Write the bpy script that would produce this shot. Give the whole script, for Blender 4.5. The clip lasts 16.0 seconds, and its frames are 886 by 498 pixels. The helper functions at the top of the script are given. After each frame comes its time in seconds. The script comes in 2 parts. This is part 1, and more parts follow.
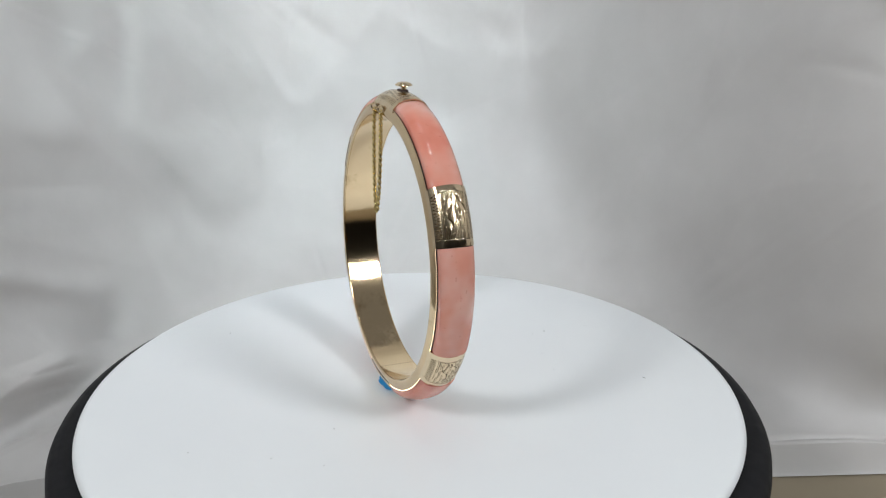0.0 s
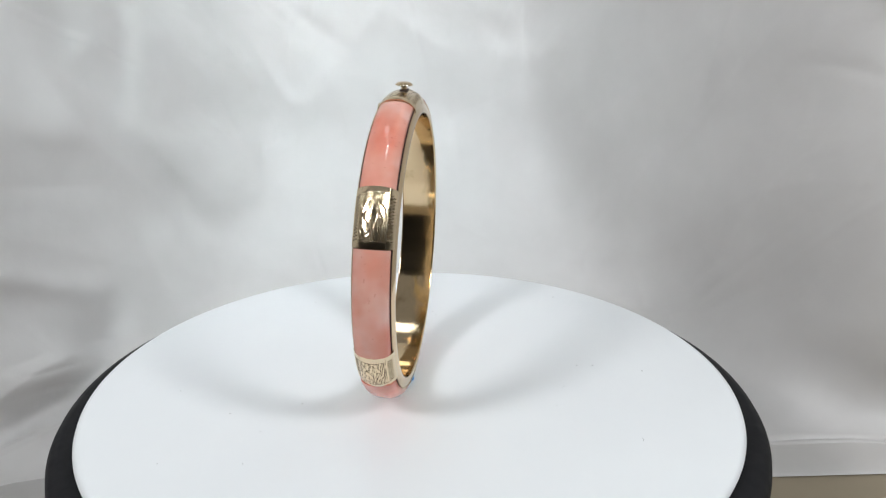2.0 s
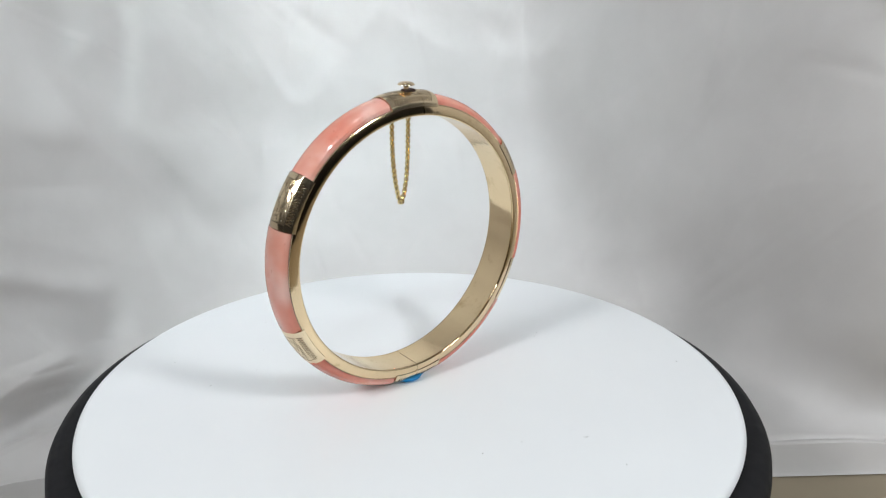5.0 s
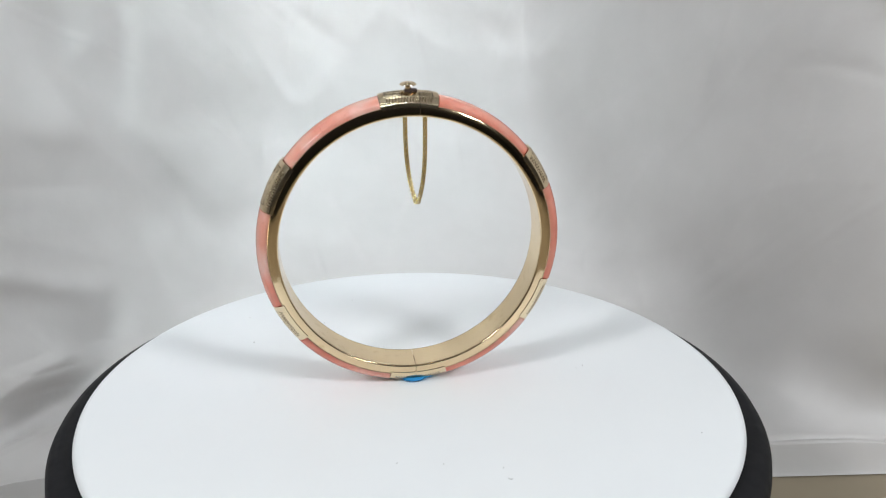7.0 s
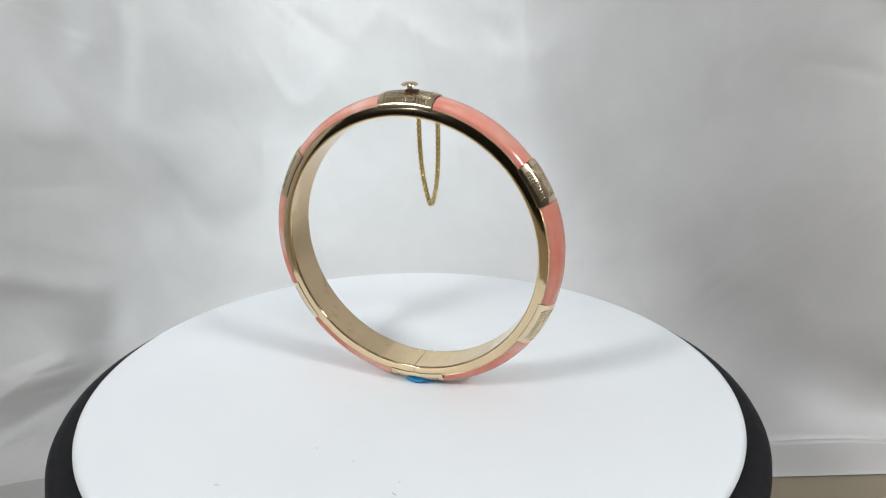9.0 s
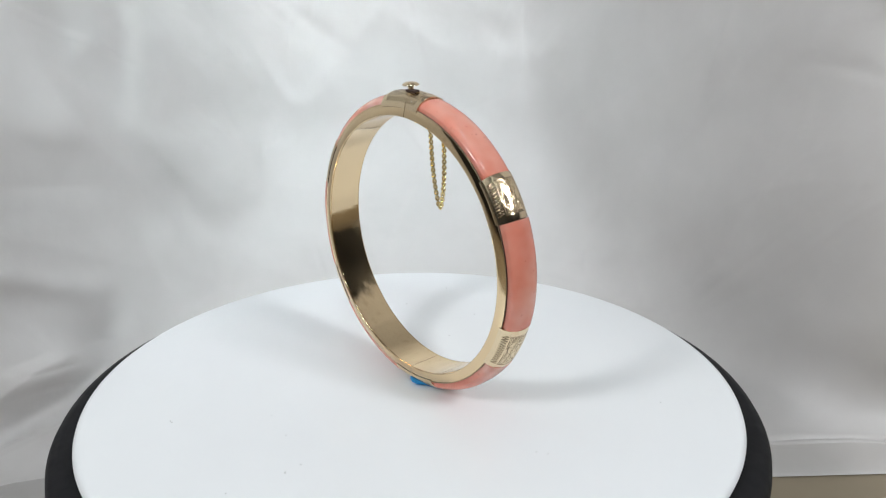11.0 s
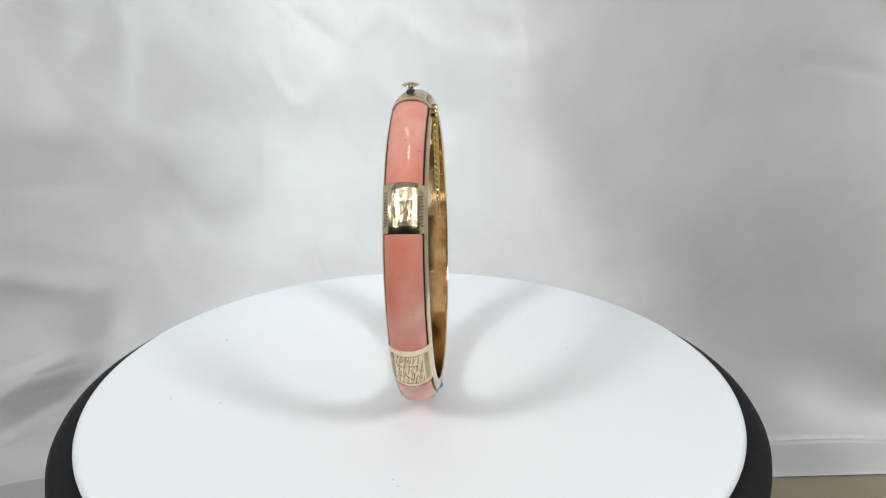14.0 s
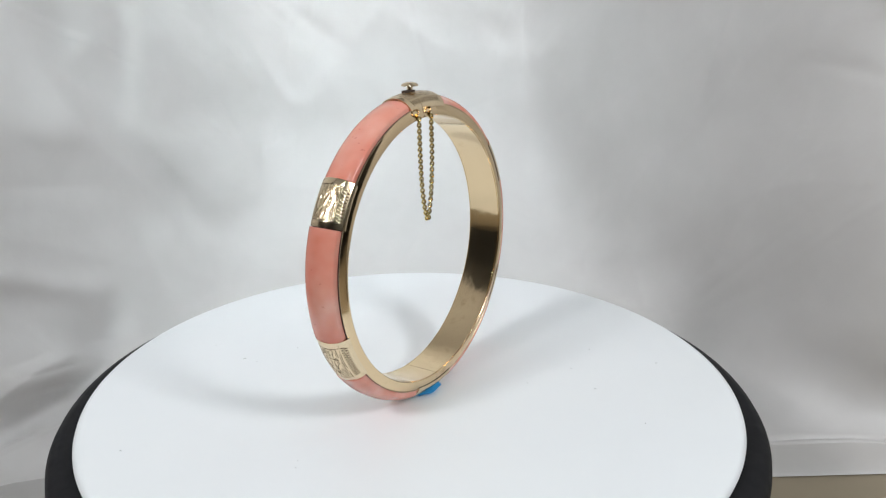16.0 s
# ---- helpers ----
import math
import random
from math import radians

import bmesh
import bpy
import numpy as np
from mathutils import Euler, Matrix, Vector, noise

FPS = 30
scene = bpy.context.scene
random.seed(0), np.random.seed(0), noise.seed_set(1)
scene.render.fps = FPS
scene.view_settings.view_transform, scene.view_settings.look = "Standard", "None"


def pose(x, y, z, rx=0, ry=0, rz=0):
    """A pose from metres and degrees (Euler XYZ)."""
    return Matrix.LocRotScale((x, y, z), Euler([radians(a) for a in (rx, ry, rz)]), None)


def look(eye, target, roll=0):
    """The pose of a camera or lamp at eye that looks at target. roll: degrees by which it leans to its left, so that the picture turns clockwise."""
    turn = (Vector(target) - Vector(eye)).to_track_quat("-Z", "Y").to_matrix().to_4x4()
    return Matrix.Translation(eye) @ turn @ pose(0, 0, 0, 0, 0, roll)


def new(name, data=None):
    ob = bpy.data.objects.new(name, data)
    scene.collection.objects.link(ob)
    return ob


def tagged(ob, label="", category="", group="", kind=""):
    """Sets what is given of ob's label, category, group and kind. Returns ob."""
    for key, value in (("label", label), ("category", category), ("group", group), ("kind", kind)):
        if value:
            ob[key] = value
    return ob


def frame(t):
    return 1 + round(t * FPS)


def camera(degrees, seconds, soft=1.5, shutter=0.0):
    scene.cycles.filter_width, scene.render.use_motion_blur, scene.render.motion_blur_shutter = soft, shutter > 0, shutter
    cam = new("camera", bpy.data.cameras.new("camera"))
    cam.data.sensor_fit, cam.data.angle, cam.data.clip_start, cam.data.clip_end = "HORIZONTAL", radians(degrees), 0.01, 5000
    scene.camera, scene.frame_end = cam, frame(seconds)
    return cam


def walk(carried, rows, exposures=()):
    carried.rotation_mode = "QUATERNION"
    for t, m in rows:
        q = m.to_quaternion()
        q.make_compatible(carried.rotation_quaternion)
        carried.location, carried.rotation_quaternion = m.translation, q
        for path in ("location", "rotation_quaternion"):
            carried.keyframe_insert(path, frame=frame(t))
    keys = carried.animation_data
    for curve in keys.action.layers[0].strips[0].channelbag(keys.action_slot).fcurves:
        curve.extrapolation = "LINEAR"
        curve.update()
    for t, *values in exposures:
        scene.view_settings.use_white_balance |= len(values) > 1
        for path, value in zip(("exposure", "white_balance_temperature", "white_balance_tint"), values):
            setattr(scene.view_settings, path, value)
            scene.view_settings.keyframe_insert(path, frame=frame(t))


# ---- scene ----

MM = 0.001
TOP = 0.050            # height of the white disc above the table
SPIN = -14.713         # degrees per second
S = 0.174

# ---- camera: a phone on a stand, still ----
cam = camera(56.12, 16.0, soft=1.2)
EYE = Vector((0.0, -S, TOP + 0.5326 * S))
PAN, TILT = radians(2.356), radians(-18.85)
AIM = EYE + Vector((math.sin(PAN) * math.cos(TILT), math.cos(PAN) * math.cos(TILT), math.sin(TILT)))
# the phone's own exposure drifts by a quarter of a stop as the bangle turns
DRIFT = [(0.0, -0.22), (0.5, -0.09), (1.0, 0.02), (2.0, -0.02), (2.5, 0.04), (3.0, -0.12), (3.5, -0.24), (4.0, -0.05), (5.0, -0.02), (6.5, 0.0),
         (8.0, -0.03), (9.0, -0.02), (10.5, -0.03), (11.5, -0.08), (12.0, -0.24), (12.5, -0.09), (13.0, -0.02), (13.5, 0.04), (14.5, 0.03), (15.0, -0.09),
         (15.5, -0.23), (16.0, -0.02)]
walk(cam, [(0.0, look(EYE, AIM, -0.126)), (16.0, look(EYE, AIM, -0.126))], DRIFT)

# ---- light: two lamps in front, one to each side, two strips above, and two added fills, under the ceiling and for the cloth ----
world = bpy.data.worlds.new("world")
scene.world = world
world.use_nodes = True
world.node_tree.nodes["Background"].inputs[0].default_value = (0.75, 0.8, 0.9, 1)
world.node_tree.nodes["Background"].inputs[1].default_value = 0.25


def area_lamp(name, eye, target, power, sx, sy, colour):
    data = bpy.data.lights.new(name, "AREA")
    data.shape, data.size, data.size_y, data.energy, data.color = "RECTANGLE", sx, sy, power, colour
    ob = new(name, data)
    ob.matrix_world = look(eye, target)
    return ob


area_lamp("lamp_east", (0.30, -0.270, 0.38), (0, 0, 0.09), 1.34, 0.10, 0.10, (0.925, 0.965, 0.99))
area_lamp("lamp_west", (-0.30, -0.270, 0.38), (0, 0, 0.09), 1.34, 0.10, 0.10, (0.925, 0.965, 0.99))
area_lamp("lamp_overhead", (0.0, -0.05, 0.62), (0, 0, 0.09), 0.14, 0.018, 0.10, (0.85, 0.95, 1.0))
area_lamp("lamp_rear", (-0.05, 0.16, 0.64), (0, 0, 0.06), 0.06, 0.05, 0.10, (0.85, 0.95, 1.0))
# an added, unseen broad dim panel, so that the gold reflects a lighter ceiling
area_lamp("ceiling_fill", (0.0, -0.1, 1.72), (0.0, -0.1, 0.0), 4.2, 2.6, 2.6, (0.95, 0.97, 1.0))
# an added, unseen lamp over the camera, to brighten the cloth's upper left
pool = area_lamp("cloth_fill", (-0.02, -0.25, 0.45), (-0.062, 0.19, 0.125), 0.118, 0.06, 0.06, (0.80, 0.94, 1.0))
pool.data.spread = radians(44)


# ---- materials ----
def material(name):
    m = bpy.data.materials.new(name)
    m.use_nodes = True
    nt = m.node_tree
    return m, nt, nt.nodes["Principled BSDF"]


def node(nt, kind, **settings):
    n = nt.nodes.new(kind)
    for key, value in settings.items():
        n.inputs[key.replace("_", " ")].default_value = value
    return n


def ramp(nt, fac, stops):
    r = nt.nodes.new("ShaderNodeValToRGB")
    e = r.color_ramp.elements
    while len(e) < len(stops):
        e.new(0.5)
    for k, (at, c) in enumerate(stops):
        e[k].position, e[k].color = at, (*c, 1)
    nt.links.new(fac, r.inputs[0])
    return r.outputs[0]


def bump(nt, bsdf, height, strength, distance):
    b = nt.nodes.new("ShaderNodeBump")
    b.inputs["Strength"].default_value, b.inputs["Distance"].default_value = strength, distance
    nt.links.new(height, b.inputs["Height"])
    nt.links.new(b.outputs[0], bsdf.inputs["Normal"])
    return b


def noise_tex(nt, scale, detail=3.0, rough=0.5, vec=None):
    n = node(nt, "ShaderNodeTexNoise", Scale=scale, Detail=detail, Roughness=rough)
    c = nt.nodes.new("ShaderNodeTexCoord")
    nt.links.new(vec or c.outputs["Object"], n.inputs["Vector"])
    return n.outputs["Fac"]


def gold_material(name, colour, dark, rough):
    m, nt, b = material(name)
    b.inputs["Metallic"].default_value = 1.0
    stain = noise_tex(nt, 120, 5, 0.65)
    patina = ramp(nt, stain, [(0.24, dark), (0.40, colour), (0.8, colour)])
    nt.links.new(patina, b.inputs["Base Color"])
    fine = noise_tex(nt, 300, 3, 0.6)
    mr = node(nt, "ShaderNodeMapRange", To_Min=rough * 0.8, To_Max=rough * 1.25)
    nt.links.new(fine, mr.inputs["Value"])
    nt.links.new(mr.outputs[0], b.inputs["Roughness"])
    bump(nt, b, noise_tex(nt, 110, 3, 0.55), 0.24, 0.0004)
    return m


GOLD = (0.80, 0.64, 0.44)
M_GOLD = gold_material("rolled_gold", GOLD, (0.55, 0.38, 0.20), 0.17)
M_GOLD_IN = gold_material("worn_gold", (0.80, 0.62, 0.39), (0.48, 0.33, 0.16), 0.10)
M_ENGRAVED = gold_material("engraved_gold", (0.80, 0.65, 0.44), (0.55, 0.40, 0.23), 0.20)
M_NICK = gold_material("dark_cut_gold", (0.10, 0.065, 0.035), (0.05, 0.03, 0.02), 0.4)
M_TARNISH = gold_material("dull_gold", (0.50, 0.37, 0.24), (0.25, 0.17, 0.1), 0.3)
M_CHAIN = gold_material("chain_gold", (0.78, 0.62, 0.28), (0.54, 0.40, 0.15), 0.14)
M_BAND = gold_material("band_gold", (0.80, 0.64, 0.44), (0.6, 0.43, 0.24), 0.17)


def coral_material():
    m, nt, b = material("coral")
    info = nt.nodes.new("ShaderNodeObjectInfo")
    c = nt.nodes.new("ShaderNodeTexCoord")
    add = nt.nodes.new("ShaderNodeVectorMath")
    add.operation = "MULTIPLY_ADD"
    comb = nt.nodes.new("ShaderNodeCombineXYZ")
    for k in range(3):
        nt.links.new(info.outputs["Random"], comb.inputs[k])
    nt.links.new(comb.outputs[0], add.inputs[0])
    add.inputs[1].default_value = (0.3, 0.3, 0.3)
    nt.links.new(c.outputs["Object"], add.inputs[2])
    big = noise_tex(nt, 75, 3.0, 0.5, add.outputs[0])
    col = ramp(nt, big, [(0.30, (0.63, 0.18, 0.115)), (0.45, (0.69, 0.26, 0.19)), (0.57, (0.72, 0.335, 0.26)), (0.72, (0.76, 0.47, 0.41))])
    speck = noise_tex(nt, 900, 2, 0.5, add.outputs[0])
    mix = nt.nodes.new("ShaderNodeMix")
    mix.data_type, mix.blend_type = "RGBA", "MIX"
    nt.links.new(ramp(nt, speck, [(0.0, (0, 0, 0)), (0.68, (0, 0, 0)), (0.8, (0.6, 0.6, 0.6))]), mix.inputs[0])
    nt.links.new(col, mix.inputs[6])
    mix.inputs[7].default_value = (0.42, 0.10, 0.07, 1)
    nt.links.new(mix.outputs[2], b.inputs["Base Color"])
    b.inputs["Roughness"].default_value = 0.11
    b.inputs["IOR"].default_value = 1.55
    b.inputs["Subsurface Weight"].default_value = 0.25
    b.inputs["Subsurface Radius"].default_value = (1.0, 0.5, 0.4)
    b.inputs["Subsurface Scale"].default_value = 0.0008
    bump(nt, b, noise_tex(nt, 500, 3), 0.06, 0.0001)
    return m


def plain_material(name, light, dark, scale, rough, relief=0.1, depth=0.0005):
    m, nt, b = material(name)
    nt.links.new(ramp(nt, noise_tex(nt, scale, 5, 0.55), [(0.3, dark), (0.7, light)]), b.inputs["Base Color"])
    mr = node(nt, "ShaderNodeMapRange", To_Min=rough * 0.85, To_Max=min(1.0, rough * 1.15))
    nt.links.new(noise_tex(nt, scale * 6, 3), mr.inputs["Value"])
    nt.links.new(mr.outputs[0], b.inputs["Roughness"])
    bump(nt, b, noise_tex(nt, scale * 12, 3), relief, depth)
    return m


M_CORAL = coral_material()
# near-black brown that stands for the shade in narrow gaps
M_GAP_SHADE = plain_material("gap_shade", (0.05, 0.025, 0.018), (0.02, 0.01, 0.008), 800, 0.7)
M_WHITE = plain_material("white_plastic", (0.86, 0.875, 0.885), (0.835, 0.85, 0.865), 25, 0.38, 0.02, 0.0002)
M_BLACK = plain_material("black_plastic", (0.0085, 0.0085, 0.0105), (0.006, 0.006, 0.0075), 60, 0.55, 0.05, 0.0002)
M_BLACK.node_tree.nodes["Principled BSDF"].inputs["Specular IOR Level"].default_value = 0.18
M_DUST = plain_material("dust", (0.48, 0.47, 0.46), (0.36, 0.35, 0.35), 900, 0.9)
M_PUTTY = plain_material("blue_putty", (0.015, 0.28, 0.62), (0.01, 0.22, 0.52), 300, 0.6, 0.3, 0.0003)
M_CLOTH = plain_material("white_cloth", (0.615, 0.592, 0.578), (0.56, 0.538, 0.525), 30, 0.5, 0.10, 0.0005)
M_TABLE = plain_material("beige_tabletop", (0.33, 0.27, 0.19), (0.25, 0.205, 0.14), 14, 0.5)
M_PAINT = plain_material("wall_paint", (0.16, 0.155, 0.15), (0.13, 0.125, 0.12), 3, 0.8)
M_CARPET = plain_material("grey_carpet", (0.16, 0.15, 0.15), (0.11, 0.10, 0.10), 40, 0.95, 0.4, 0.002)


# ---- mesh helpers ----
def mesh_of(name, bm, mat, smooth=True):
    bmesh.ops.recalc_face_normals(bm, faces=bm.faces)
    me = bpy.data.meshes.new(name)
    bm.to_mesh(me)
    bm.free()
    me.materials.append(mat)
    if smooth:
        me.polygons.foreach_set("use_smooth", [True] * len(me.polygons))
        me.set_sharp_from_angle(angle=radians(38))
    return me


def part(name, bm, mat, parent=None, label="", smooth=True):
    ob = new(name, mesh_of(name, bm, mat, smooth))
    if parent:
        ob.parent = parent
    return tagged(ob, label)


def polar(r, a, w):
    """A place on the hoop: radius and width in mm, degrees from the top towards +x."""
    return Vector((r * math.sin(radians(a)), w, r * math.cos(radians(a)))) * MM


def sweep(bm, profile, a0, a1, step=1.5):
    """Sweep a closed profile of (radius, width) round the hoop, with closed ends."""
    n = max(2, round(abs(a1 - a0) / step))
    rows = [[bm.verts.new(polar(r, a0 + (a1 - a0) * k / n, w)) for r, w in profile] for k in range(n + 1)]
    m = len(profile)
    for p, q in zip(rows, rows[1:]):
        for j in range(m):
            bm.faces.new((p[j], p[(j + 1) % m], q[(j + 1) % m], q[j]))
    bm.faces.new(rows[0])
    bm.faces.new(rows[-1][::-1])


def lathe(bm, profile, n=64, cap=True):
    """Turn a profile of (radius, height) in metres about z."""
    rows = []
    for r, z in profile:
        rows.append([bm.verts.new((r * math.cos(2 * math.pi * k / n), r * math.sin(2 * math.pi * k / n), z)) for k in range(n)])
    for p, q in zip(rows, rows[1:]):
        for k in range(n):
            bm.faces.new((p[k], p[(k + 1) % n], q[(k + 1) % n], q[k]))
    if cap:
        bm.faces.new(rows[0])
        bm.faces.new(rows[-1][::-1])


def box(bm, x0, y0, z0, x1, y1, z1):
    v = [bm.verts.new((x, y, z)) for z in (z0, z1) for y in (y0, y1) for x in (x0, x1)]
    for f in ((0, 1, 3, 2), (4, 5, 7, 6), (0, 1, 5, 4), (2, 3, 7, 6), (0, 2, 6, 4), (1, 3, 7, 5)):
        bm.faces.new([v[i] for i in f])


def tube(bm, path, radius, sides=6, closed=False):
    rows = []
    n = len(path)
    for k, p in enumerate(path):
        d = (path[(k + 1) % n] - path[k - 1]) if closed else (path[min(k + 1, n - 1)] - path[max(k - 1, 0)])
        d.normalize()
        a = d.cross(Vector((0, 1, 0.13))).normalized()
        b = d.cross(a)
        rows.append([bm.verts.new(p + radius * (math.cos(2 * math.pi * j / sides) * a + math.sin(2 * math.pi * j / sides) * b)) for j in range(sides)])
    for k in range(n if closed else n - 1):
        p, q = rows[k], rows[(k + 1) % n]
        for j in range(sides):
            bm.faces.new((p[j], p[(j + 1) % sides], q[(j + 1) % sides], q[j]))
    if not closed:
        bm.faces.new(rows[0])
        bm.faces.new(rows[-1][::-1])


# ---- room, table, backdrop ----
def wall_box(name, *size, mat=M_PAINT, label=""):
    bm = bmesh.new()
    box(bm, *size)
    return tagged(part(name, bm, mat, None, label, smooth=False), kind="structure")


def room():
    lo, hi = -0.74, 1.75
    wall_box("floor", -1.8, -1.8, lo - 0.1, 1.8, 1.6, lo, mat=M_CARPET, label="dark grey carpet floor under the table")
    wall_box("ceiling", -1.8, -1.8, hi, 1.8, 1.6, hi + 0.1, label="plain painted ceiling")
    wall_box("wall_north", -1.9, 1.6, lo, 1.9, 1.7, hi, label="plain dark grey painted wall")
    wall_box("wall_south", -1.9, -1.9, lo, 1.9, -1.8, hi, label="plain dark grey painted wall")
    wall_box("wall_east", 1.8, -1.8, lo, 1.9, 1.6, hi, label="plain dark grey painted wall")
    wall_box("wall_west", -1.9, -1.8, lo, -1.8, 1.6, hi, label="plain dark grey painted wall")


def table():
    bm = bmesh.new()
    box(bm, -0.7, -0.45, -0.03, 0.7, 0.6, 0.0)
    bmesh.ops.bevel(bm, geom=bm.edges[:], offset=0.003, segments=2, affect="EDGES")
    t = tagged(new("table"), "beige tabletop showing beside the cloth's hem", "table")
    part("tabletop", bm, M_TABLE, t)
    leg = bmesh.new()
    box(leg, -0.025, -0.025, -0.74, 0.025, 0.025, -0.03)
    me = mesh_of("leg", leg, M_TABLE, False)
    for x in (-0.64, 0.64):
        for y in (-0.39, 0.54):
            ob = new("leg", me)
            ob.parent, ob.location = t, (x, y, 0)


def along(u, v, u0, v0, u1, v1, soft):
    """Distance to one side of a line in the cloth, and how present the fold is along it."""
    dx, dy = u1 - u0, v1 - v0
    L = math.hypot(dx, dy)
    s = ((u - u0) * dx + (v - v0) * dy) / L
    d = (-(u - u0) * dy + (v - v0) * dx) / L
    k = soft * L
    return d, 1 / (1 + np.exp(np.clip(-s / k, -40, 40))) / (1 + np.exp(np.clip((s - L) / k, -40, 40)))


def crease(u, v, u0, v0, u1, v1, width, height):
    """A soft fold along a line in the cloth, that fades at its ends."""
    d, fade = along(u, v, u0, v0, u1, v1, 0.12)
    return height * fade * np.exp(-(d / width) ** 2)


def lap(u, v, u0, v0, u1, v1, width, height):
    """The cloth stands out on one side of a line and falls back, softly, on the other."""
    d, fade = along(u, v, u0, v0, u1, v1, 0.10)
    away = np.exp(-np.maximum(0.0, d) / 0.035)
    return height * fade * away / (1 + np.exp(np.clip(-d / (0.35 * width), -40, 40)))


def folds(u, v):
    """All folds of the cloth, and the fine creases it kept from being folded away."""
    d = sum(crease(u, v, *c) for c in CREASES) + sum(lap(u, v, *c) for c in LAPS)
    rnd = random.Random(23)
    for k in range(64):
        u0, v0 = rnd.uniform(-0.15, 0.16), rnd.uniform(0.07, 0.27)
        a, length = rnd.gauss(1.5, 0.7), rnd.uniform(0.010, 0.040)
        height = rnd.choice((-1, 1)) * rnd.uniform(0.00012, 0.00035) * (1.6 if u0 < -0.06 else 1.0)
        d = d + crease(u, v, u0, v0, u0 + length * math.cos(a), v0 + length * math.sin(a), rnd.uniform(0.0009, 0.0022), height)
    return d


CREASES = [
    (-0.110, 0.221, -0.114, 0.194, 0.0070, -0.0022),
    (-0.114, 0.194, -0.111, 0.167, 0.0070, -0.0022),
    (-0.111, 0.167, -0.093, 0.147, 0.0080, -0.0022),
    (-0.091, 0.147, -0.026, 0.147, 0.0140, -0.0030),
    (-0.076, 0.255, -0.041, 0.247, 0.0060, -0.0020),
    (-0.041, 0.247, -0.019, 0.227, 0.0060, -0.0018),
    (-0.010, 0.259, -0.025, 0.239, 0.0050, 0.0020),
    (-0.121, 0.209, -0.121, 0.184, 0.0060, -0.0040),
    (-0.116, 0.224, -0.116, 0.195, 0.0050, 0.0030),
    (-0.130, 0.164, -0.118, 0.171, 0.0080, 0.0020),
    (-0.139, 0.120, -0.131, 0.117, 0.0050, 0.0022),
    (-0.131, 0.117, -0.124, 0.112, 0.0040, 0.0022),
    (-0.124, 0.112, -0.114, 0.112, 0.0060, 0.0022),
    (-0.124, 0.111, -0.115, 0.081, 0.0070, 0.0014),
    (-0.134, 0.091, -0.121, 0.066, 0.0080, 0.0026),
    (-0.107, 0.107, -0.102, 0.088, 0.0060, 0.0016),
    (-0.112, 0.101, -0.108, 0.086, 0.0050, -0.0020),
    (-0.127, 0.042, -0.124, 0.067, 0.0100, -0.0040),
    (0.095, 0.228, 0.101, 0.200, 0.0022, 0.0012),
    (0.091, 0.226, 0.094, 0.199, 0.0022, -0.0010),
    (0.113, 0.184, 0.108, 0.158, 0.0022, 0.0013),
    (0.1410, 0.182, 0.1440, 0.157, 0.0040, 0.0055),
    (0.035, 0.251, 0.045, 0.239, 0.0050, -0.0020),
    (0.045, 0.239, 0.071, 0.228, 0.0070, 0.0020),
    (-0.007, 0.177, 0.045, 0.185, 0.0150, 0.0020),
    (0.058, 0.197, 0.080, 0.144, 0.0140, -0.0020),
]
# edges where one lap of the cloth stands out over the next
LAPS = [
    (-0.107, 0.228, -0.109, 0.174, 0.0035, 0.0042),
    (-0.108, 0.176, -0.089, 0.150, 0.0050, 0.0065),
    (-0.091, 0.151, -0.040, 0.136, 0.0120, 0.0050),
    (-0.021, 0.234, -0.041, 0.247, 0.0030, 0.0018),
    (-0.041, 0.247, -0.062, 0.262, 0.0030, 0.0018),
    (-0.128, 0.060, -0.112, 0.078, 0.0080, 0.0060),
]
STEEP = radians(80)


def ease(x):
    x = min(1.0, max(0.0, x))
    return x * x * (3 - 2 * x)


def cloth_base(u, s):
    """u: metres across the cloth, s: metres from its front hem, along the table and then up."""
    hem = 0.031 - 0.05 * ease((-u - 0.08) / 0.12)
    wing = ease((-u - 0.05) / 0.11) if u < 0 else ease((u - 0.05) / 0.095)
    flat, r = 0.075 - (0.065 if u < 0 else 0.071) * wing, 0.10 - (0.01 if u < 0 else 0.068) * wing
    th = min(STEEP, max(0.0, (s - flat) / r))
    rest = max(0.0, s - flat - r * STEEP)
    y = hem + min(s, flat) + r * math.sin(th) + rest * math.cos(STEEP)
    z = r * (1 - math.cos(th)) + rest * math.sin(STEEP)
    # the sides of the cloth come forward round the turntable
    y -= (21.0 if u < 0 else 8.0) * max(0.0, abs(u) - 0.06) ** 2.5 * ease(s / (0.13 if u < 0 else 0.065))
    return Vector((u, y, z))


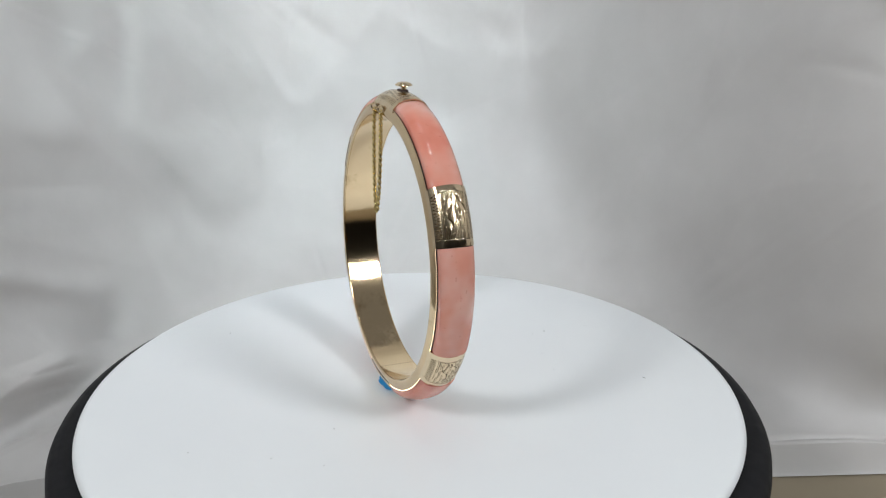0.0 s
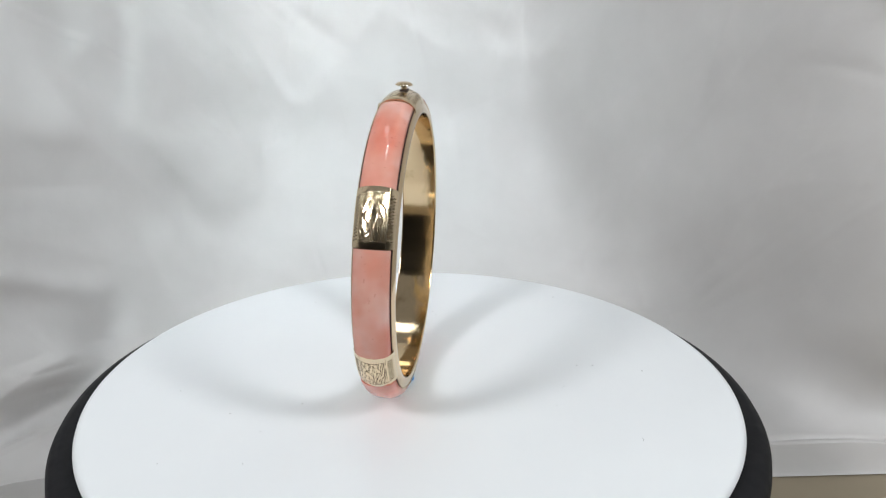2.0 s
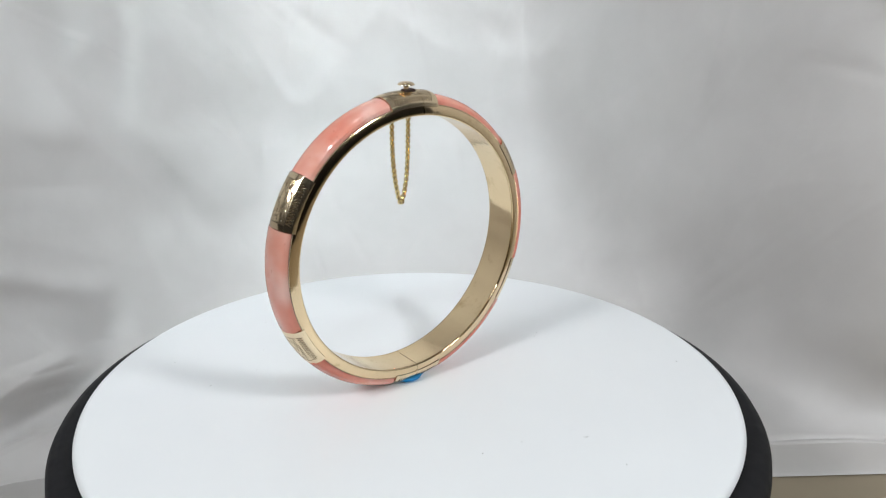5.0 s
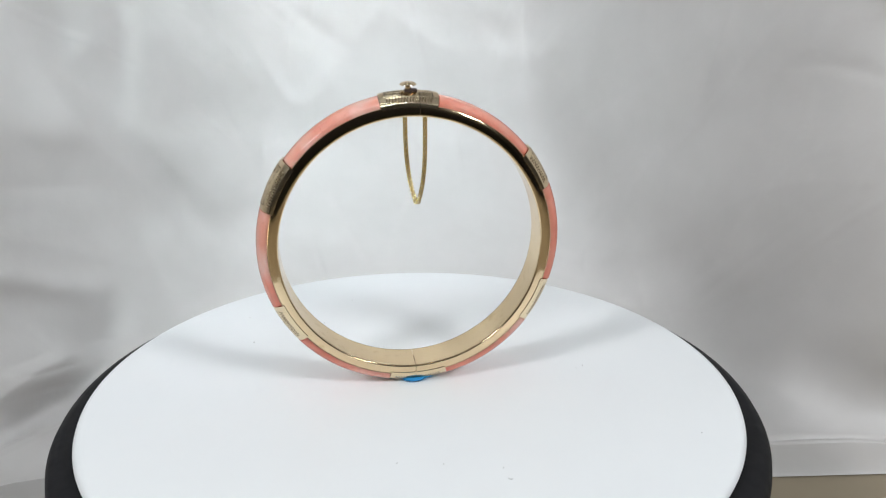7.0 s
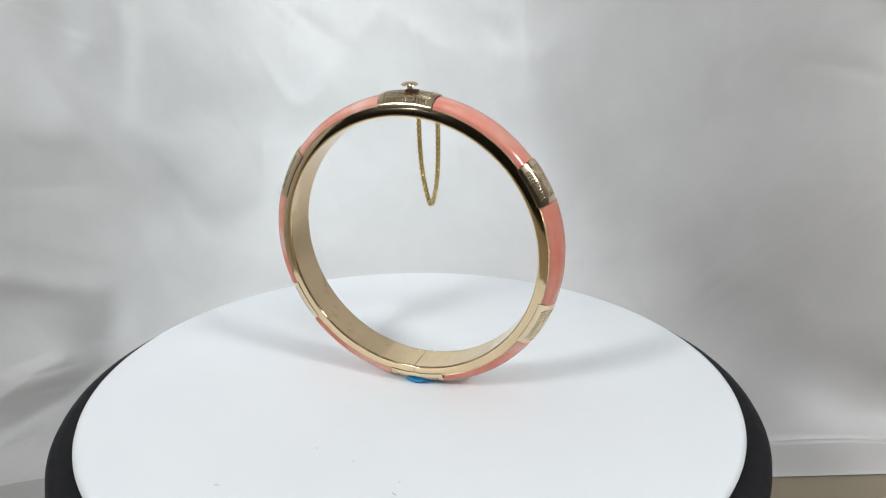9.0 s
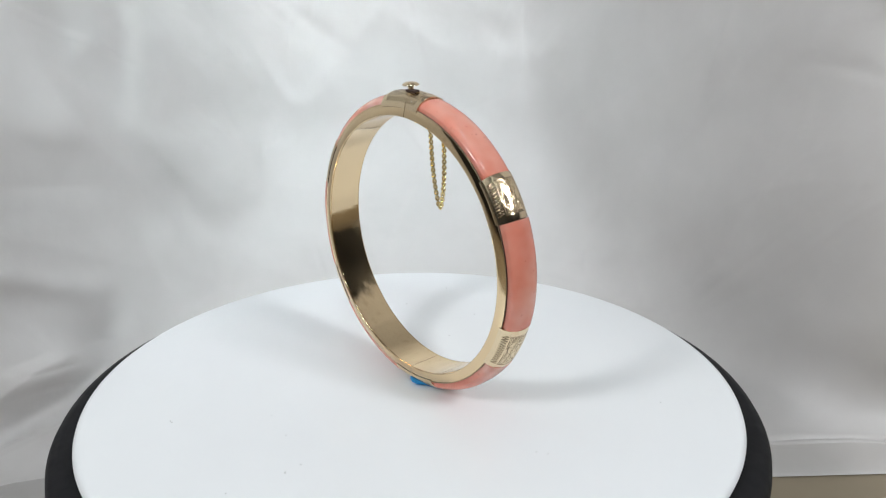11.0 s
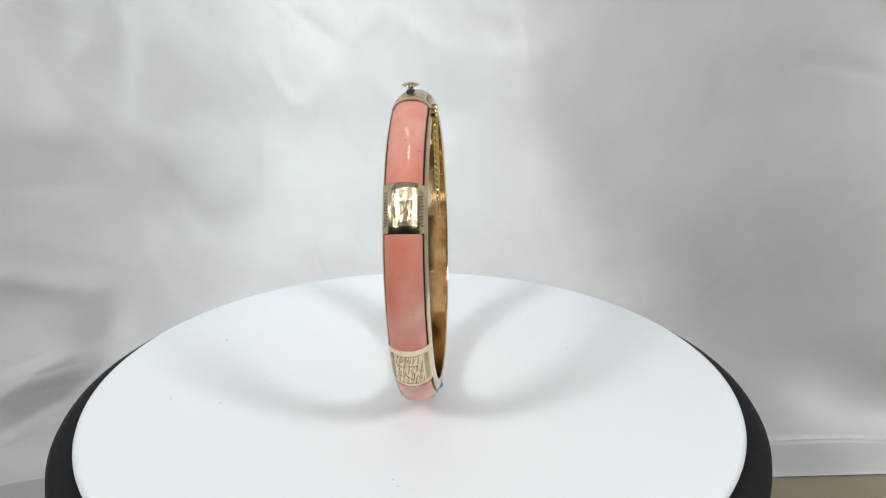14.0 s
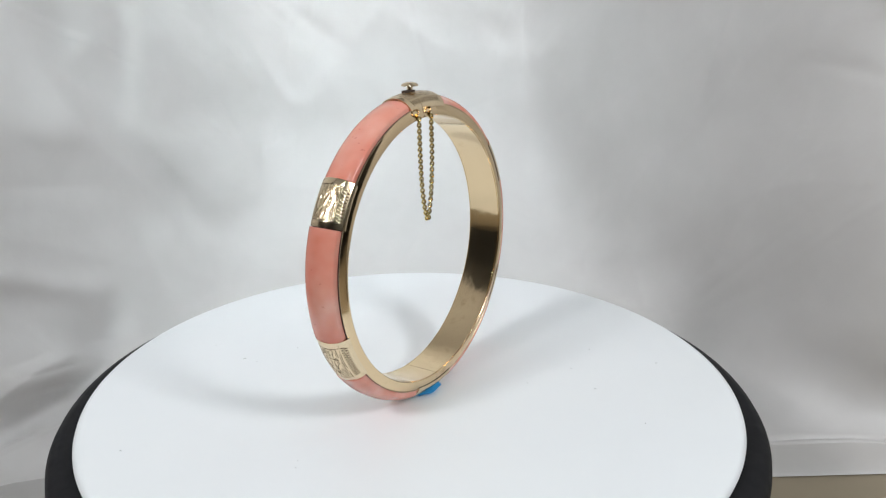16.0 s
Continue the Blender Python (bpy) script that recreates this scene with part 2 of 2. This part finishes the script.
def cloth_point(u, s, fold):
    p = cloth_base(u, s)
    e = 0.002
    nrm = (cloth_base(u + e, s) - cloth_base(u - e, s)).cross(cloth_base(u, s + e) - cloth_base(u, s - e)).normalized()
    q = Vector((u * 9.0, s * 8.0, 3.1))
    d = 0.005 + 0.0045 * (noise.noise(q) + 0.4 * noise.noise(q * 2.1)) + (0.0010 + 0.0012 * ease((-0.04 - u) / 0.06)) * noise.noise(q * 5.3)
    d += (0.0010 + 0.0010 * ease((0.03 - u) / 0.08)) * (1 - abs(noise.noise(Vector((u * 26 + s * 11, s * 17 - u * 6, 8.0)))) * 2.2)
    # sharp little crumples, uneven over the cloth
    mask = 0.35 + 0.65 * ease(0.5 + 1.3 * noise.noise(Vector((u * 14, s * 12, 21.0))) + 0.4 * ease((-0.05 - u) / 0.06))
    wx, wy = u + 0.012 * noise.noise(Vector((u * 22, s * 22, 1.0))), s + 0.012 * noise.noise(Vector((u * 22, s * 22, 5.0)))
    d += (0.0007 + 0.0013 * ease((-0.05 - u) / 0.06)) * mask * (0.5 - abs(noise.noise(Vector((wx * 42 + wy * 14, wy * 30 - wx * 12, 13.0)))))
    d -= (0.0004 + 0.0009 * ease((-0.05 - u) / 0.06)) * mask * (0.5 - abs(noise.noise(Vector((wx * 60 - wy * 35, wy * 55 + wx * 20, 17.0)))))
    d += fold
    if u > 0.05:
        d += 0.0030 * math.exp(-((s - 0.005) / 0.004) ** 2) - 0.0012 * math.exp(-((s - 0.0125) / 0.0012) ** 2)
    free = min(1.0, max(0.0, (math.hypot(p.x, p.y) - 0.084) / 0.02))
    edge = min(1.0, max(0.0, s / 0.004))
    p += nrm * d * free * (0.05 + 0.95 * edge)
    p.z = max(0.0004, p.z)
    return p


def backdrop():
    bm = bmesh.new()
    nu, nv = 560, 440
    us, ss = np.linspace(-0.195, 0.255, nu + 1), 0.56 * np.linspace(0, 1, nv + 1) ** 1.3
    fold = folds(*np.meshgrid(us, ss)).tolist()
    us, ss = us.tolist(), ss.tolist()
    grid = [[bm.verts.new(cloth_point(us[i], ss[j], fold[j][i])) for i in range(nu + 1)] for j in range(nv + 1)]
    for p, q in zip(grid, grid[1:]):
        for i in range(nu):
            bm.faces.new((p[i], p[i + 1], q[i + 1], q[i]))
    ob = part("backdrop", bm, M_CLOTH, None, "crumpled white cloth backdrop draped behind the turntable")
    tagged(ob, category="backdrop cloth", kind="structure")


# ---- turntable ----
def turntable():
    thing = tagged(new("turntable"), "white disc on a round black plastic base, turning slowly", "turntable")
    thing.location = (0.0002, 0.0013, 0)
    bm = bmesh.new()
    prof = [(0.060, 0.0015), (0.074, 0.0018), (0.0765, 0.004), (0.0787, 0.020), (0.0800, 0.036), (0.0802, 0.0425), (0.0799, 0.0448), (0.0790, 0.0462), (0.0772, 0.0470), (0.070, 0.0471), (0.060, 0.0471)]
    lathe(bm, prof, 160)
    part("housing", bm, M_BLACK, thing, "matt black rounded housing").location = (-0.0001, 0.0003, 0)
    bm = bmesh.new()
    R = 0.0743
    prof = [(0.066, -0.0028), (R - 0.0012, -0.0027), (R - 0.0004, -0.0023), (R, -0.0014), (R - 0.0003, -0.0006), (R - 0.0010, -0.0001), (R - 0.0018, 0.0), (0.040, 0.0), (0.004, 0.0)]
    lathe(bm, prof, 192)
    disc = part("disc", bm, M_WHITE, thing, "smooth white plastic disc")
    disc.location = (0, 0, TOP)
    rnd = random.Random(4)
    for k in range(16):
        bm = bmesh.new()
        r, a = 0.018 + 0.054 * math.sqrt(rnd.random()), rnd.random() * 6.283
        L = rnd.choice((0.00012, 0.00016, 0.0002, 0.0005))
        q = rnd.random() * 3
        pts = [Vector((r * math.cos(a) + L * s * math.cos(q + s * 0.5), r * math.sin(a) + L * s * math.sin(q + s * 0.5), 0.00006)) for s in (-1, -0.3, 0.4, 1)]
        tube(bm, pts, 0.00006, 4)
        part("dust_speck", bm, M_DUST, disc, "tiny grey speck of dust")
    return disc


# ---- bangle ----
R_OUT = 34.0
SEAM_TOP, SEAM_LOW = -3.5, 181.0
PLATES = [(0.4, 10.9), (63.1, 10.0), (121.2, 8.6), (181.9, 11.6), (-117.1, 9.6), (-59.4, 8.2)]


def dome(w, lift=0.0):
    """Radius of the domed outside at a width in mm."""
    x = min(1.0, abs(w) / 3.84)
    return 31.15 + lift + (R_OUT - 0.18 - 31.15) * (1 - x ** 2.5) ** (1 / 2.1)


def dome_profile(half, lift, floor, n=18):
    """Closed profile with a domed outside, from -half to half."""
    pts = []
    for k in range(n + 1):
        w = -half * math.cos(math.pi * k / n)
        pts.append((dome(w * 3.84 / max(half, 3.84), lift), w))
    return [(floor, -half)] + pts + [(floor, half)]


# leaves cut bright into each plate: along the hoop, across it, length, width, turn in degrees; in mm
LEAVES = [
    [(-2.6, 1.0, 2.2, 0.8, 20), (-1.0, 1.6, 2.4, 0.8, -25), (2.6, 1.1, 2.0, 0.8, 160), (3.4, -0.9, 2.2, 0.8, 205), (-3.6, -1.0, 2.0, 0.7, -15)],
    [(-2.0, -1.3, 2.9, 1.0, -28), (-0.4, 0.2, 3.6, 1.0, 8), (-1.4, 1.5, 2.8, 0.9, 24), (1.6, -1.5, 2.6, 1.0, 18), (2.9, -0.7, 1.6, 0.6, -38), (0.9, 1.3, 2.0, 0.7, -12)],
    [(-1.6, -1.4, 2.0, 0.7, -35), (-1.5, 0.9, 2.2, 0.7, 30), (0.6, -0.7, 2.6, 0.7, 22), (0.9, 1.5, 2.0, 0.6, -30)],
    [(-3.0, 0.9, 2.4, 0.8, 20), (0.4, -1.2, 2.6, 0.8, -20), (3.2, 0.8, 2.4, 0.8, 165)],
    [(2.0, -0.4, 1.7, 0.6, 60), (2.2, 1.3, 2.0, 0.6, -40), (0.2, 1.6, 2.2, 0.6, 18), (-0.9, -1.3, 2.6, 0.7, -22), (-1.4, 0.3, 2.2, 0.6, 25)],
    [(1.7, 0.9, 1.9, 0.7, 45), (-0.4, 1.5, 2.6, 0.9, 12), (-1.6, -0.2, 2.4, 0.8, -30), (0.2, -1.5, 3.0, 1.0, -14), (-2.2, 1.2, 1.6, 0.6, -40)],
]
PANEL = 2.62           # half the width of a plate's flat top
BAND = 1.36            # length of the plain band at each end of a plate


def plate_radius(w):
    """Radius of a plate across its width: a nearly flat top, two bevels, then the hoop's sides."""
    x = abs(w)
    if x <= PANEL:
        return 33.90 - 0.78 * (x / PANEL) ** 2.2
    if x <= 3.86:
        t = (x - PANEL) / (3.86 - PANEL)
        return 33.12 - 1.36 * t ** 1.2
    return 31.76 - 0.85 * min(1.0, (x - 3.86) / 0.20)


def engraving(S, W, half, leaves, seed):
    """Depth of the cutting over a grid, in mm, and where it is coloured dark."""
    depth, dark = np.zeros_like(S), np.zeros_like(S, dtype=bool)
    inside = (np.abs(W) < PANEL - 0.12) & (np.abs(S) < half - BAND - 0.08)
    # fine lines along the hoop, cut by hand
    wob = W + 0.03 * np.sin(S * 1.3 + seed) + 0.02 * np.sin(S * 3.1 + W * 2)
    x = wob / 0.31
    f = np.abs(x - np.floor(x) - 0.5)
    run = np.sin(np.floor(x) * 2.4 + seed * 1.7 + 0.9 * S) + 0.6 * np.sin(np.floor(x) * 5.1 + 2.3 * S)
    line = inside & (f > 0.33) & (run > -1.0)
    depth[line] = -0.022
    dark |= line & (run > -0.1)
    for s0, w0, length, wide, turn in leaves:
        c, n = math.cos(radians(turn)), math.sin(radians(turn))
        lx, ly = (S - s0) * c + (W - w0) * n, -(S - s0) * n + (W - w0) * c
        t = np.clip(2 * lx / length, -1, 1)
        wide = wide * 1.25
        ly = ly - 0.18 * wide * (1 - t * t)
        h = 0.5 * wide * (1 - np.abs(t) ** 1.7) + 1e-6
        q = ly / h
        on = inside & (np.abs(q) < 1) & (np.abs(2 * lx / length) < 1)
        cut = -0.10 * wide * (1 - np.abs(t) ** 3) * np.where(q < 0.45, (q + 1) / 1.45, (1 - q) / 0.55)
        depth[on] = cut[on]
        dark[on] = False
        # shading along one edge of the leaf, put into the colour
        dark |= on & (q > 0.68)
        stem = inside & (np.abs(ly + 0.1 * wide * t) < 0.06) & (lx > -0.9 * length) & (lx < -0.45 * length)
        depth[stem] = -0.1
        dark |= stem
    # a ruled line at each end of the panel
    rule = (np.abs(np.abs(S) - (half - BAND)) < 0.07) & (np.abs(W) < PANEL)
    depth[rule] = -0.09
    dark |= rule
    # zigzag along the bevels
    t = (np.abs(W) - PANEL) / (3.86 - PANEL)
    z = S / 0.66 + 0.25 * t
    tri = np.abs(2 * (z - np.floor(z)) - 1)
    zig = (t > 0.12) & (t < 0.84) & (np.abs(S) < half - BAND) & (np.abs(tri - (t - 0.12) / 0.72) < 0.16)
    depth[zig] = -0.07
    dark |= zig
    return depth, dark


def curved_sheet(name, a, w, radius, dark, parent, label, mat):
    """A sheet over a grid of angles and widths, with its rim turned down, in two materials."""
    n, m = radius.shape
    radius = np.pad(radius, 1, mode="edge")
    radius[0, :] = radius[-1, :] = np.minimum(radius[0, :], 31.0)
    radius[:, 0] = radius[:, -1] = 30.9
    a, w = np.pad(a, 1, mode="edge"), np.pad(w, 1, mode="edge")
    A, W = np.meshgrid(np.radians(a), w, indexing="ij")
    co = np.stack([radius * np.sin(A), W, radius * np.cos(A)], -1).reshape(-1, 3) * MM
    idx = np.arange((n + 2) * (m + 2)).reshape(n + 2, m + 2)
    quads = np.stack([idx[:-1, :-1], idx[1:, :-1], idx[1:, 1:], idx[:-1, 1:]], -1).reshape(-1, 4)
    me = bpy.data.meshes.new(name)
    me.from_pydata(co.tolist(), [], quads.tolist())
    d = np.pad(dark, 1).astype(int)
    d = (d[:-1, :-1] + d[1:, :-1] + d[1:, 1:] + d[:-1, 1:]) >= 2
    me.materials.append(mat)
    me.materials.append(M_NICK)
    me.polygons.foreach_set("material_index", d.reshape(-1).astype(int))
    me.polygons.foreach_set("use_smooth", [True] * len(me.polygons))
    me.set_sharp_from_angle(angle=radians(30))
    me.update()
    ob = new(name, me)
    ob.parent = parent
    return tagged(ob, label)


def engraved_plate(thing, c, hw, leaves, seed):
    half = radians(hw) * R_OUT
    pieces = [(c - hw, c + hw)]
    for seam in (SEAM_TOP, SEAM_LOW):
        if c - hw < seam < c + hw:
            pieces = [(c - hw, seam - 0.12), (seam + 0.12, c + hw)]
    top = np.arange(-PANEL, PANEL + 0.01, 2 * PANEL / 130)
    flank = np.linspace(PANEL + 0.06, 4.05, 22)
    w = np.concatenate([-flank[::-1], top, flank])
    plates = []
    for a0, a1 in pieces:
        a = np.linspace(a0, a1, max(8, round((a1 - a0) / 0.10)))
        S, W = np.meshgrid(np.radians(a - c) * R_OUT, w, indexing="ij")
        depth, dark = engraving(S, W, half, leaves, seed)
        radius = np.array([plate_radius(x) for x in w])[None, :] + depth
        under = (np.abs(S) > half - BAND + 0.1) & (np.abs(W) < PANEL)
        radius = np.where(under, radius - 0.3, radius)
        plates.append(curved_sheet("plate", a, w, radius, dark, thing, "gold plate engraved with leaves and fine lines", M_ENGRAVED))
    wb = np.linspace(-PANEL + 0.03, PANEL - 0.03, 30)
    for e, plate in ((-1, plates[0]), (1, plates[-1])):
        a = np.linspace(c + e * (hw - math.degrees(BAND / R_OUT) + 0.12), c + e * hw, 10)
        t = np.linspace(0, 1, 10)[:, None]
        radius = np.array([plate_radius(x) for x in wb])[None, :] + 0.04 - 0.15 * t ** 1.4 - 0.03 * (1 - t) ** 6
        curved_sheet("end_band", a, wb, radius, np.zeros_like(radius, dtype=bool), plate, "plain polished gold band", M_BAND)


def bangle():
    thing = tagged(new("bangle"), "hinged gold bangle with pink coral inlays standing upright on the turntable", "bracelet")
    # the two halves of the channel
    side = [(29.0, 3.86), (29.10, 3.91), (29.10, 3.95), (29.02, 4.00), (29.04, 4.12), (29.12, 4.21), (29.25, 4.265), (29.45, 4.28), (29.75, 4.255), (30.1, 4.185), (30.45, 4.085), (30.75, 3.985), (31.0, 3.885), (31.18, 3.80), (31.22, 3.78), (31.1, 3.72), (30.6, 3.68)]
    prof = side + [(r, -w) for r, w in reversed(side)]
    for a0, a1 in ((SEAM_TOP + 0.14, SEAM_LOW - 0.1), (SEAM_LOW - 360 + 0.1, SEAM_TOP - 0.14)):
        bm = bmesh.new()
        sweep(bm, prof, a0, a1, 1.2)
        part("half_hoop", bm, M_GOLD_IN, thing, "pale gold channel with a smooth inside")
        # strip below the coral, its dark colour draws the shaded gap round each segment
        bm = bmesh.new()
        sweep(bm, [(30.5, -3.72), (31.32, -3.72), (31.32, -3.50), (31.05, -3.40), (31.05, 3.40), (31.32, 3.50), (31.32, 3.72), (30.5, 3.72)], a0 + 0.01, a1 - 0.01, 2)
        part("shaded_bed", bm, M_GAP_SHADE, thing, "bed under the coral, dark for the shade in the gaps")
    # coral between the plates
    order = sorted(PLATES)
    for k, (c, hw) in enumerate(order):
        d, hd = order[(k + 1) % 6]
        if d < c:
            d += 360
        bm = bmesh.new()
        low = -0.45 if abs((c + d) / 2) < 60 else -0.02
        sweep(bm, dome_profile(3.40 if low < -0.1 else 3.45, low, 31.0), c + hw + 0.28, d - hd - 0.28, 1.3)
        part("coral_inlay", bm, M_CORAL, thing, "polished salmon-pink coral segment")
        for y in (-1, 1):
            bm = bmesh.new()
            a0, a1 = c + hw + 0.3, d - hd - 0.3
            n = int((a1 - a0) / 0.62)
            for q in range(n + 1):
                o = polar(31.30, a0 + (a1 - a0) * q / n, y * 3.79)
                v = [bm.verts.new(o + Vector(e) * 0.00015) for e in ((1, 0, 0), (-1, 0, 0), (0, 1, 0), (0, -1, 0), (0, 0, 1), (0, 0, -1))]
                for i, j in ((0, 2), (2, 1), (1, 3), (3, 0)):
                    bm.faces.new((v[i], v[j], v[4]))
                    bm.faces.new((v[j], v[i], v[5]))
            part("milled_edge", bm, M_TARNISH, thing, "fine milled gold edge", smooth=False)
    # engraved plates
    for k, (c, hw) in enumerate(PLATES):
        engraved_plate(thing, c, hw, LEAVES[k], k)
    # push button
    bm = bmesh.new()
    lathe(bm, [(0.0002, 0.00215), (0.0008, 0.00212), (0.0014, 0.00192), (0.00178, 0.0016), (0.00184, 0.00145), (0.0017, 0.00136), (0.0009, 0.00126), (0.00062, 0.0011), (0.00056, 0.0002), (0.0009, 0.0000), (0.0009, -0.0006)], 28)
    ob = part("push_button", bm, M_BAND, thing, "gold mushroom-headed push button")
    ob.location = polar(R_OUT - 0.35, 0.3, 0.5)
    bm = bmesh.new()
    # solid block, the slot's shade is put into its colour
    box(bm, -0.0013, -0.0008, -0.0006, 0.0013, 0.0008, 0.0002)
    slot = part("button_slot", bm, M_GAP_SHADE, thing, "dark block drawn for the shaded slot under the button")
    slot.location = polar(R_OUT - 0.05, -0.6, 0.5)
    # hinge knuckle
    bm = bmesh.new()
    tube(bm, [polar(31.0, 181, -3.3), polar(31.0, 181, 0), polar(31.0, 181, 4.1)], 0.35 * MM, 10)
    part("hinge_pin", bm, M_GOLD, thing)
    # safety chain
    chain = new("safety_chain")
    chain.parent = thing
    tagged(chain, "fine yellow gold safety chain hanging in a loop")
    YB = -4.5

    def strand(x0, z0, x1, z1, bow):
        n = 35
        return [Vector((x0 + (x1 - x0) * (k / n) ** bow, YB, z0 + (z1 - z0) * k / n)) * MM for k in range(n + 1)]

    left = strand(0.3, 29.6, -1.9, 7.9, 3.2)
    right = strand(-4.1, 29.6, -2.5, 7.9, 4.5)
    bm = bmesh.new()
    ring = [Vector((0.43 * MM * math.cos(t), 0, 0.47 * MM * math.sin(t))) for t in [2 * math.pi * k / 8 for k in range(8)]]
    tube(bm, ring, 0.18 * MM, 6, closed=True)
    link = mesh_of("link", bm, M_CHAIN)
    for path in (left, right):
        for k in range(len(path)):
            d = path[min(k + 1, len(path) - 1)] - path[max(k - 1, 0)]
            ob = new("link", link)
            ob.parent = chain
            ob.matrix_local = Matrix.Translation(path[k]) @ pose(0, 0, 0, 0, math.degrees(math.atan2(d.x, d.z)), 0) @ pose(0, 0, 0, 0, 0, 28 if k % 2 else -28)
    for x, z in ((0.3, 30.3), (-4.1, 30.3)):
        bm = bmesh.new()
        tube(bm, [Vector((x * MM + 0.6 * MM * math.cos(t), YB * MM + 0.45 * MM * math.cos(t), z * MM + 0.7 * MM * math.sin(t))) for t in [2 * math.pi * k / 12 for k in range(12)]], 0.2 * MM, 6, closed=True)
        part("eyelet", bm, M_GOLD, chain)
    return thing


def putty():
    bm = bmesh.new()
    bmesh.ops.create_icosphere(bm, subdivisions=4, radius=1.0)
    for v in bm.verts:
        k = 1 + 0.16 * noise.noise(v.co * 1.7) + 0.05 * noise.noise(v.co * 5)
        v.co = Vector((v.co.x * 4.6 * k, v.co.y * 3.6 * k, max(-0.75, v.co.z * 0.85 * k))) * MM
    return tagged(part("putty", bm, M_PUTTY, None), "flattened lump of blue putty under the bangle", "putty")


room()
table()
backdrop()
DISC = turntable()
BANGLE = bangle()
PUTTY = putty()

HOOP_TURN = -69.89
LEAN = -1.84
HOOP_AT = Vector((-0.930, -0.3676, 0)) * (0.0152 * S) + Vector((0.3676, -0.930, 0)) * (-0.002 * S) + Vector((0.00024, 0.00021, TOP + 0.0341))
AXIS = Vector((-0.00016, 0.00049, 0))


def motions():
    hoop = Matrix.Translation(HOOP_AT) @ pose(0, 0, 0, 0, 0, HOOP_TURN) @ pose(0, 0, 0, LEAN, 0, 0)
    lump = Matrix.Translation((HOOP_AT.x, HOOP_AT.y, TOP + 0.00074)) @ pose(0, 0, 0, 0, 0, HOOP_TURN) @ pose(-0.0005, -0.0013, 0)
    times = [0.5 * k for k in range(33)]

    def turned(t):
        return Matrix.Translation(AXIS) @ pose(0, 0, 0, 0, 0, SPIN * t)

    walk(BANGLE, [(t, turned(t) @ hoop) for t in times])
    walk(PUTTY, [(t, turned(t) @ lump) for t in times])
    walk(DISC, [(t, pose(0, 0, TOP) @ pose(0, 0, 0, 0, 0, SPIN * t)) for t in times])


motions()
